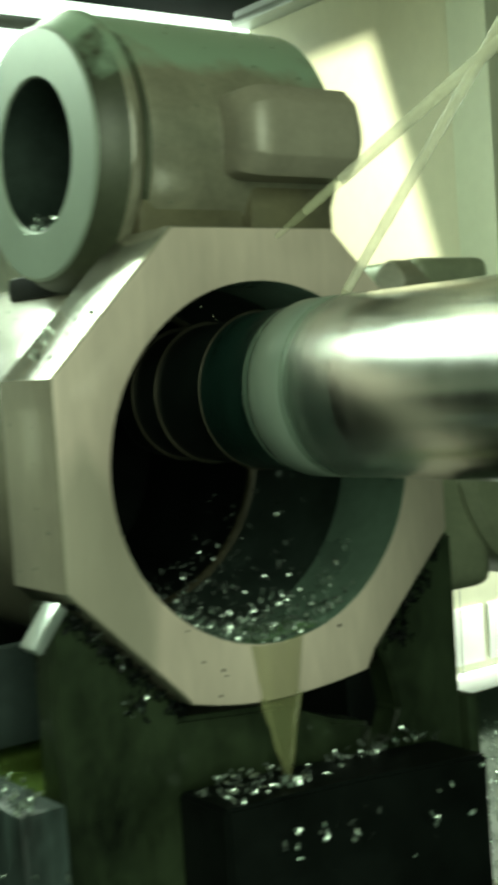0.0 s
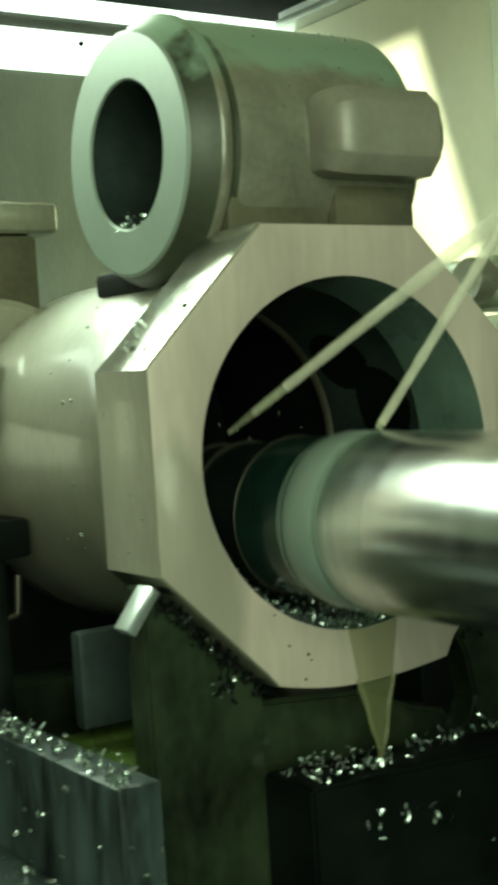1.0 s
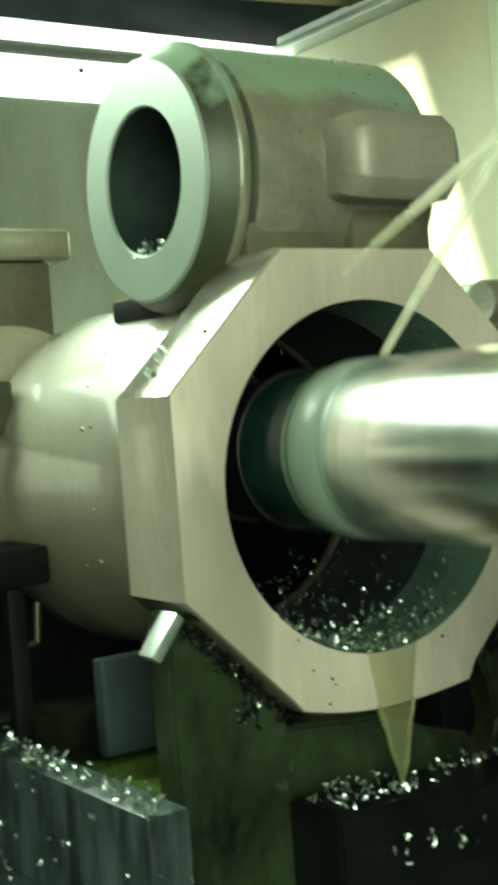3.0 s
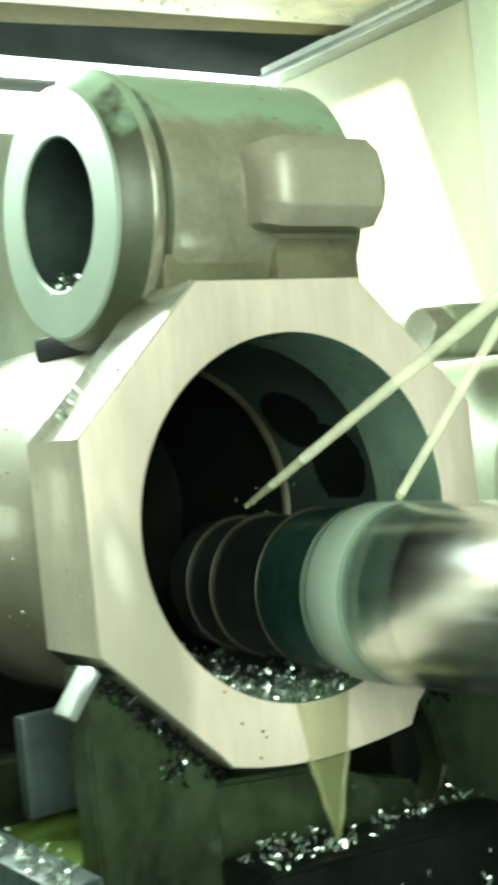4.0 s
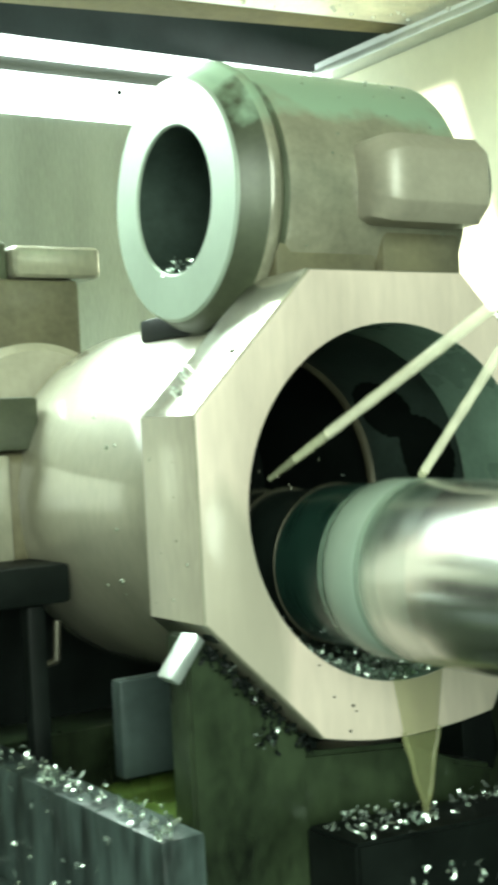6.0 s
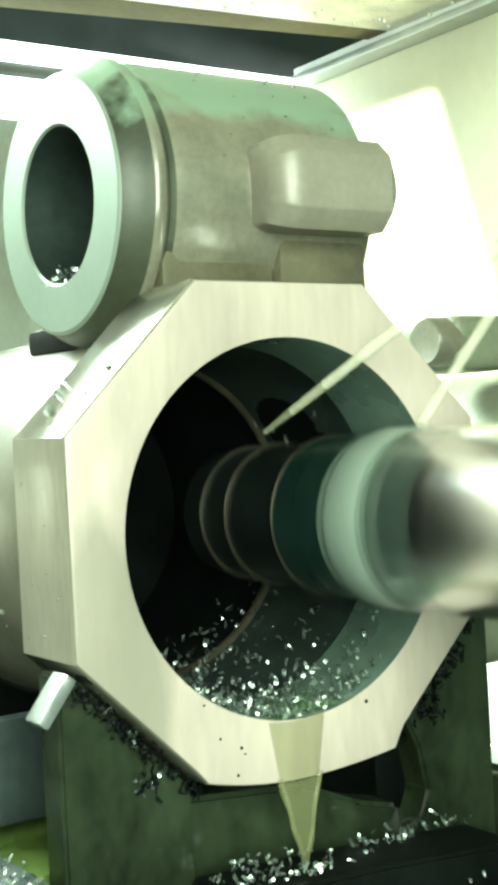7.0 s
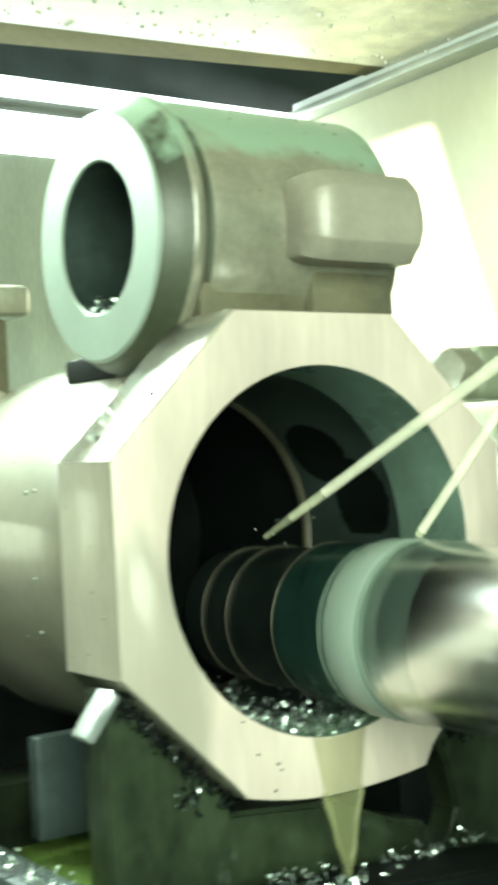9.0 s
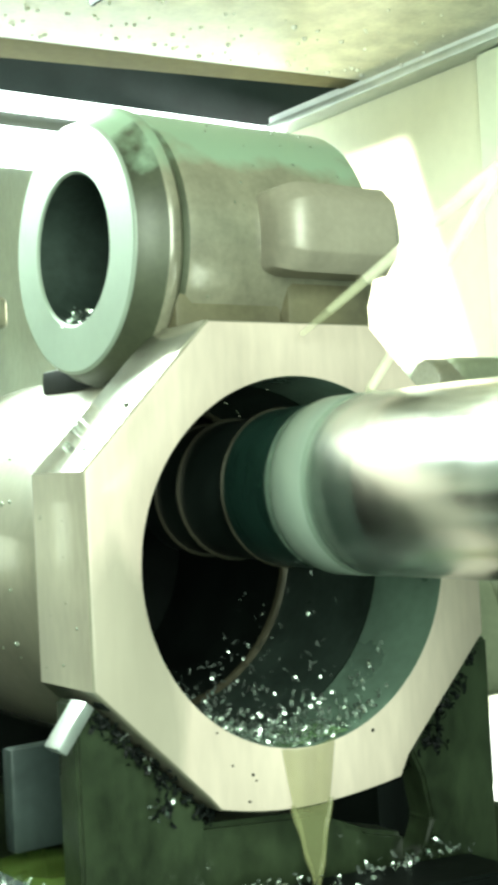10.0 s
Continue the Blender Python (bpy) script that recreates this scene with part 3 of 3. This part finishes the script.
def rear_frame():
    r = thing("rear_frame", "dark steel frame with hanging hose behind the rail", "frame")
    # Added dark backing behind the rail; the blackness there is its colour.
    part("dark_backing", block((-0.60, 0.36, -0.40), (0.16, 0.40, -0.060), 0.004), BLACK, r)
    part("lower_beam", block((-0.60, 0.30, -0.40), (0.16, 0.3595, -0.170), 0.004), FIXTURE, r)
    part("panel", block((-0.137, 0.10, -0.157), (-0.095, 0.1125, -0.098), 0.003), BLUEGREY, r, "blue grey steel panel")
    part("panel", block((-0.24, 0.21, -0.24), (-0.180, 0.225, -0.09), 0.003), FIXTURE, r)
    part("post", block((-0.152, 0.195, -0.30), (-0.139, 0.208, -0.060), 0.003), BLACK, r)
    part("hook", tube((-0.129, 0.2, -0.072), (-0.131, 0.2, -0.098), 0.0025, 0.0025, 10), CUTRIM, r, "small brass hook")
    part("hook", tube((-0.131, 0.2, -0.098), (-0.139, 0.2, -0.100), 0.0025, 0.0018, 10), CUTRIM, r, "small brass hook")
    part("beam", block((-0.32, 0.19, -0.060), (-0.122, 0.25, -0.034), 0.004), BLACK, r)
    return r


moving = [valve_body, left_body, right_body, fixture(), clamp_tab(), base_rail(), rear_frame()]

# ---- table and chute below ----


def table():
    t = thing("machine_table", "dark green machine table under the fixture", "table")
    part("top", block((-0.45, -0.25, -0.50), (0.40, 0.60, -0.4205), 0.006), BED, t)
    part("saddle", block((-0.35, -0.15, -0.739), (0.30, 0.50, -0.5005), 0.01), BED, t)
    return t


moving.append(table())


def chute():
    c = thing("chip_tray", "dark wet tray densely covered with metal chips", "tray", at=(0, 0, H))
    turn = Matrix.Translation((0.98, 0.75, -0.62)) @ Euler((radians(35), 0, 0)).to_matrix().to_4x4()
    part("slope", block((-0.40, -0.35, -0.01), (0.60, 0.25, 0.0), 0.002, turn=turn), BED, c)
    part("cabinet", block((0.93, 0.862, -0.437), (1.40, 0.949, -0.12), 0.004), POSTPAINT, c, "pale box at the back")
    part("door_panel", block((0.934, 0.857, -0.425), (1.040, 0.8615, -0.335), 0.002), WHITEPAINT, c, "white inner panel")
    part("door_panel", block((1.052, 0.857, -0.425), (1.150, 0.8615, -0.335), 0.002), WHITEPAINT, c, "white inner panel")
    for x in (0.968, 0.984):
        part("cable", tube((x + 0.004, 0.853, -0.25), (x, 0.853, -0.436), 0.0010, 0.0010, 8), BACKSHEET, c, "thin grey cable")
    part("ledge", block((0.93, 0.835, -0.464), (1.40, 0.949, -0.4375), 0.004), WHITEPAINT, c)
    rnd = random.Random(5)
    ob = new("chips", chip_heap([turn @ Vector((rnd.uniform(-0.2, 0.4), rnd.uniform(-0.25, 0.16), 0.004)) for _ in range(3200)], 8, (0.006, 0.016)))
    ob.parent = c
    ob["kind"] = "stuff"


chute()

# ---- chips lying about ----


def chips():
    rnd = random.Random(3)
    spots = []
    for _ in range(620):
        y = rnd.uniform(0.004, 0.20)
        a = radians(rnd.gauss(-90, 22 if y < 0.08 else 34))
        r = 0.1028 - abs(rnd.gauss(0, 0.004))
        spots.append((r * math.cos(a), y, r * math.sin(a)))
    for _ in range(560):
        q = radians(rnd.gauss(-97, 19))
        r = 0.1034 - abs(rnd.gauss(0, 0.0028))
        spots.append((r * math.cos(q), 0.002 + abs(rnd.gauss(0, 0.026)), r * math.sin(q)))
    a = tagged(new("chips", chip_heap(spots, 4, (0.0025, 0.0075))), "wet aluminium chips lying in the bore", "chips", kind="stuff")
    spots = [(-0.074 + rnd.uniform(0, 0.012), 0.122 + rnd.gauss(0, 0.008), 0.1475 + abs(rnd.gauss(0, 0.004))) for _ in range(34)]
    b = tagged(new("chips", chip_heap(spots, 5, (0.003, 0.007))), "few chips on the lip of the cross hole", "chips", kind="stuff")
    spots = [(rnd.uniform(-0.188, -0.166), rnd.uniform(-0.035, 0.29), -0.1495 + abs(rnd.gauss(0, 0.002))) for _ in range(120)]
    spots += [(rnd.uniform(-0.29, -0.19), rnd.uniform(-0.055, 0.25), -0.2165 + abs(rnd.gauss(0, 0.002))) for _ in range(160)]
    spots += [(-0.1885, rnd.uniform(-0.03, 0.28), rnd.uniform(-0.215, -0.155)) for _ in range(45)]
    spots += [(rnd.uniform(-0.186, -0.165), -0.0365, rnd.uniform(-0.26, -0.155)) for _ in range(14)]
    for _ in range(7):
        q = rnd.uniform(-0.03, 0.26)
        spots += [(-0.186 + abs(rnd.gauss(0, 0.004)), q + rnd.gauss(0, 0.006), -0.149 + abs(rnd.gauss(0, 0.004))) for _ in range(16)]
    c = tagged(new("chips", chip_heap(spots, 6, (0.003, 0.008))), "bright chips strewn along the base rail", "chips", kind="stuff")
    spots = [(max(-0.062, rnd.gauss(-0.028, 0.020)), rnd.uniform(-0.028, 0.016), -0.180 + abs(rnd.gauss(0, 0.003))) for _ in range(90)]
    spots += [(rnd.uniform(0.02, 0.13), rnd.uniform(-0.0, 0.016), -0.186 + abs(rnd.gauss(0, 0.003))) for _ in range(40)]
    spots += [(rnd.uniform(-0.06, 0.13), -0.0315, rnd.uniform(-0.26, -0.19)) for _ in range(12)]
    spots += [(rnd.gauss(-0.09, 0.004), 0.0165, rnd.gauss(-0.127, 0.004)) for _ in range(9)]
    for _ in range(4):
        px, pz = rnd.uniform(-0.06, 0.12), rnd.uniform(-0.23, -0.188)
        spots += [(px + rnd.gauss(0, 0.0015), -0.032, pz + rnd.gauss(0, 0.006)) for _ in range(6)]
    for _ in range(9):
        u = rnd.random()
        spots.append((-0.126 + 0.062 * u + rnd.gauss(0, 0.002), rnd.uniform(0.008, 0.017), -0.069 - 0.065 * u + rnd.gauss(0, 0.002)))
    d = tagged(new("chips", chip_heap(spots, 7, (0.003, 0.008))), "chips caught on the black front step", "chips", kind="stuff")
    spots = [(-0.112 + rnd.gauss(0, 0.01), rnd.uniform(0.006, 0.055), 0) for _ in range(22)]
    spots = [(x, y, 0.191 + x + 0.0008) for x, y, z in spots]
    e = tagged(new("chips", chip_heap(spots, 9, (0.002, 0.006))), "small wet chips on the sloping flange edge", "chips", kind="stuff")
    spots = []
    for _ in range(150):
        u = rnd.random() ** 1.3
        spots.append((-0.129 + 0.070 * u + rnd.gauss(0, 0.0022), rnd.uniform(0.010, 0.017), -0.068 - 0.068 * u - abs(rnd.gauss(0, 0.0035))))
    for _ in range(90):
        u = rnd.random()
        spots.append((0.142 - 0.050 * u + abs(rnd.gauss(0, 0.004)), rnd.uniform(0.010, 0.017), -0.066 - 0.056 * u + rnd.gauss(0, 0.003)))
    spots += [(rnd.gauss(0.108, 0.005), rnd.uniform(0.012, 0.017), rnd.gauss(-0.118, 0.005)) for _ in range(26)]
    spots += [(rnd.gauss(-0.090, 0.004), rnd.uniform(0.012, 0.017), rnd.gauss(-0.122, 0.005)) for _ in range(26)]
    g = tagged(new("grime", chip_heap(spots, 13, (0.003, 0.008), BLACK)), "black oily swarf stuck along the cradle seams", "grime", kind="stuff")
    return [a, b, c, d, e, g]


moving += chips()


def droplets():
    """Beads of coolant on the wet tops."""
    rnd = random.Random(12)
    b = bmesh.new()
    spots = []
    for _ in range(34):
        a = radians(rnd.uniform(95, 205))
        spots.append((0.1232 * math.cos(a), rnd.uniform(0.07, 0.195), 0.1232 * math.sin(a), rnd.uniform(0.0006, 0.0019)))
    for _ in range(45):
        a = radians(rnd.uniform(60, 215))
        spots.append((rnd.uniform(-0.03, 0.085), 0.114 + 0.0848 * math.cos(a), 0.191 + 0.0848 * math.sin(a), rnd.uniform(0.0004, 0.0013)))
    for _ in range(9):
        spots.append((-0.1352, rnd.uniform(0.004, 0.058), rnd.uniform(-0.05, 0.05), rnd.uniform(0.0005, 0.0012)))
    for x, y, z, r in spots:
        m = Matrix.Translation((x, y, z)) @ Matrix.Diagonal((r, r, r * rnd.uniform(0.7, 1.4), 1))
        bmesh.ops.create_icosphere(b, subdivisions=1, radius=1, matrix=m)
    return tagged(mesh_object("droplets", b, BEAD, 180), "beads of coolant on the wet castings", "droplets", kind="stuff")


moving.append(droplets())

# ---- coolant running off the bore ----


def runoff():
    r = thing("coolant_runoff", "yellow-green coolant running off the bore lip", "coolant")
    n = 14
    b = bmesh.new()
    rows = []
    for k in range(n + 1):
        f = k / n
        wd = 0.019 - 0.006 * f
        rows.append([(0.004 + wd * s, -0.0012 - 0.0022 * (1 - s * s), -math.sqrt(0.1034 ** 2 - (0.004 + wd * s) ** 2) * (1 - f) - 0.1355 * f) for s in [i / 6 - 1 for i in range(13)]])
    vs = [[b.verts.new(p) for p in q] for q in rows]
    for u, w in zip(vs, vs[1:]):
        for i in range(12):
            b.faces.new((u[i], u[i + 1], w[i + 1], w[i]))
    part("film", b, FILM, r)
    # a puddle behind the lip that feeds it
    b = bmesh.new()
    rows = []
    for k in range(7):
        f = k / 6
        rows.append([b.verts.new(((0.1030 - 0.0016 * (1 - q * q)) * math.cos(radians(-89 + 17 * q)), 0.0005 + 0.030 * f + 0.004 * math.sin(5 * q), (0.1030 - 0.0016 * (1 - q * q)) * math.sin(radians(-89 + 17 * q)))) for q in [i / 8 - 1 for i in range(17)]])
    for u, w in zip(rows, rows[1:]):
        for i in range(16):
            b.faces.new((u[i], u[i + 1], w[i + 1], w[i]))
    part("puddle", b, PUDDLE, r, "green coolant puddle at the lip")
    loops = []
    for k in range(25):
        f = k / 24
        wd = 0.0135 * (1 - f) ** 1.05 + 0.0014 + 0.0005 * math.sin(14 * f)
        th = 0.0022 * (1 - f) + 0.0014
        loops.append([(0.004 + 0.001 * f + wd * math.cos(a), -0.001 + th * math.sin(a), -0.136 - 0.050 * f) for a in [2 * math.pi * i / 20 for i in range(20)]])
    part("falling_sheet", rings(loops), THINFILM, r, "thin falling veil of coolant")
    for side, w0 in ((-1, 0.0018), (1, 0.0020)):
        loops = []
        for k in range(25):
            f = k / 24
            x = 0.004 + 0.001 * f + side * (0.0130 * (1 - f) ** 1.05 + 0.0002) + 0.0004 * math.sin(11 * f + side)
            w1 = w0 * (0.75 + 0.25 * math.sin(17 * f + 2 * side) * f)
            loops.append([(x + w1 * math.cos(a), -0.0015 + w1 * math.sin(a), -0.134 - 0.052 * f) for a in [2 * math.pi * i / 10 for i in range(10)]])
        part("strand", rings(loops), THINFILM, r, "denser strand of falling coolant")
    return r


stream = runoff()

# ---- the boring tool, its spindle and the coolant jets ----


def boring_tool():
    t = thing("boring_bar", "polished steel boring bar with a dark cutter head", "tool")
    part("bar", lathe([(-0.062, 0.02), (-0.062, 0.0470), (-0.066, 0.0485), (-0.50, 0.0485), (-0.505, 0.047), (-0.505, 0.02)], n=128), STEEL, t)
    collar = part("collar", lathe([(-0.0615, 0.03), (-0.0615, 0.0472), (-0.058, 0.0490), (-0.038, 0.0490), (-0.034, 0.0478), (-0.034, 0.03)], n=96), MILKY, t, "collar blurred by milky coolant")
    part("spray", lathe([(-0.0616, 0.0488), (-0.0690, 0.0490)], n=96, caps=False), SPIN, collar, "film of thrown coolant and added tint")
    part("spray", lathe([(-0.0691, 0.0490), (-0.0790, 0.0488)], n=96, caps=False), SPINTHIN, collar, "film of thrown coolant and added tint")
    # This outermost band only colours the reflection in the bar; no coolant there.
    part("spray", lathe([(-0.0791, 0.0488), (-0.1020, 0.0488)], n=96, caps=False), BARTINT, collar, "film of thrown coolant and added tint")
    part("spray", lathe([(-0.0337, 0.0480), (-0.0280, 0.0472)], n=96, caps=False), SPIN, collar, "film of thrown coolant and added tint")
    cutter = part("cutter_head", lathe([(-0.0338, 0.02), (-0.0338, 0.0462), (-0.02, 0.0455), (-0.016, 0.0462), (0.008, 0.0455), (0.014, 0.0455), (0.014, 0.02)], n=96), CUTTER, t)
    part("rim", lathe([(0.0142, 0.02), (0.0142, 0.0460), (0.0147, 0.0465), (0.0153, 0.0460), (0.0153, 0.02)], n=96), CUTRIM, cutter, "worn bronze-coloured rim")
    part("neck", lathe([(0.0162, 0.01), (0.0162, 0.0432), (0.030, 0.0425), (0.0655, 0.0415), (0.0655, 0.01)], n=96), CUTDARK, t)
    part("rim", lathe([(0.0657, 0.01), (0.0657, 0.0430), (0.0662, 0.0435), (0.0667, 0.0430), (0.0667, 0.01)], n=96), CUTRIM, cutter, "worn bronze-coloured rim")
    part("tip", lathe([(0.0677, 0.01), (0.0677, 0.0405), (0.0942, 0.0400), (0.0942, 0.001)], n=96), CUTDARK, t)
    part("rim", lathe([(0.0944, 0.001), (0.0944, 0.0415), (0.0949, 0.0420), (0.0954, 0.0415), (0.0954, 0.001)], n=96), CUTRIM, cutter, "worn bronze-coloured rim")
    part("nose", lathe([(0.0964, 0.001), (0.0964, 0.0395), (0.1180, 0.0390), (0.1200, 0.0370), (0.1200, 0.001)], n=96), CUTDARK, t)
    return t


NOZZLE = Vector((0.032, -0.140, 0.159))
AIM_HEAD = Vector((-0.022, 0.050, 0.050))
AIM_COLLAR = Vector((0.012, -0.046, 0.048))


def jets():
    out = []
    for aim, r0, r1, seed in ((AIM_HEAD, 0.0052, 0.0026, 2), (AIM_COLLAR, 0.0036, 0.0024, 4)):
        d = (NOZZLE - aim).normalized()
        j = thing("coolant_jet", "pale stream of coolant shot at the turning tool", "coolant", "coolant jets")
        cut = aim + d * (0.052 if aim is AIM_HEAD else 0.006)
        part("strand", tube(NOZZLE + d * 0.30, cut, r0, r1 * 1.15, wobble=0.08, steps=60, seed=seed), JET, j)
        part("strand", tube(cut - d * 0.0005, aim + (cut - aim) * 0.45, r1 * 1.15, r1, wobble=0.05, steps=10, seed=seed + 7), JETEND, j)
        part("strand", tube(aim + (cut - aim) * 0.44, aim, r1, r1 * 0.6, wobble=0.05, steps=8, seed=seed + 9), JETTIP, j)
        out.append(j)
    return out


def spindle():
    s = thing("spindle_head", "grey spindle head that carries the boring bar", "machine head")
    part("nose", lathe([(-0.506, 0.03), (-0.506, 0.11), (-0.52, 0.12), (-0.70, 0.12), (-0.70, 0.03)]), BLUEGREY, s)
    part("ram", block((-0.16, -1.2, -0.16), (0.16, -0.7005, 0.16), 0.01), BED, s)
    return s


def splash():
    """Drops flung off where the long jet meets the cutter."""
    rnd = random.Random(21)
    b = bmesh.new()
    for _ in range(6):
        d = Vector((rnd.gauss(-0.3, 1), rnd.gauss(0.2, 0.7), rnd.gauss(0.2, 0.5))).normalized()
        p = Vector((-0.012, 0.045, 0.046)) + d * abs(rnd.gauss(0, 0.030))
        L, r = rnd.uniform(0.0006, 0.002), rnd.uniform(0.0002, 0.0006)
        m = Matrix.Translation(p) @ d.to_track_quat("Z", "Y").to_matrix().to_4x4() @ Matrix.Diagonal((r, r, L, 1))
        bmesh.ops.create_icosphere(b, subdivisions=1, radius=1, matrix=m)
    return tagged(mesh_object("coolant_splash", b, JET, 180), "fine splash of coolant above the cutter", "coolant", kind="stuff")


bar, (jet_head, jet_collar), head, spray = boring_tool(), jets(), spindle(), splash()


def bore_x(t):
    return ORBIT * math.cos(2 * math.pi * (t - 0.70) / PERIOD)


def tool_z(t):
    return ORBIT * math.cos(2 * math.pi * (t - 0.075) / PERIOD) - 0.0028


def feed(t):
    return 0.0011 * (t - 4.0)


def motions():
    times = [i / 10 for i in range(101)]
    for ob in moving:
        walk(ob, [(t, pose(bore_x(t), 0, H)) for t in times])
    walk(stream, [(t, pose(bore_x(t) - 0.003 + 0.006 * math.cos(2 * math.pi * (t - 0.9) / PERIOD), 0, H)) for t in times])
    walk(bar, [(t, pose(0, feed(t), H + tool_z(t), 0, 780 * t, 0)) for t in times])
    walk(spray, [(t, pose(0, feed(t), H + tool_z(t))) for t in times])
    walk(head, [(t, pose(0, feed(t), H + tool_z(t))) for t in times])
    walk(jet_collar, [(t, pose(0, feed(t), H + tool_z(t))) for t in times])
    # the long jet breaks on the flange while the tool is high, so it is drawn back along its line
    d = (NOZZLE - AIM_HEAD).normalized()
    rows = []
    for t in times:
        z = tool_z(t)
        back = 0.0
        face = (-feed(t) - AIM_HEAD.y) / d.y          # where it passes the flange's face
        p = AIM_HEAD + d * face
        if math.hypot(p.x - bore_x(t), p.z + z) > 0.103:
            back = max(face, (0.117 + 0.45 * max(0, z - 0.019) - z - AIM_HEAD.z) / d.z)
        rows.append((t, pose(d.x * back, feed(t) + d.y * back, H + z + d.z * back)))
    walk(jet_head, rows)


motions()
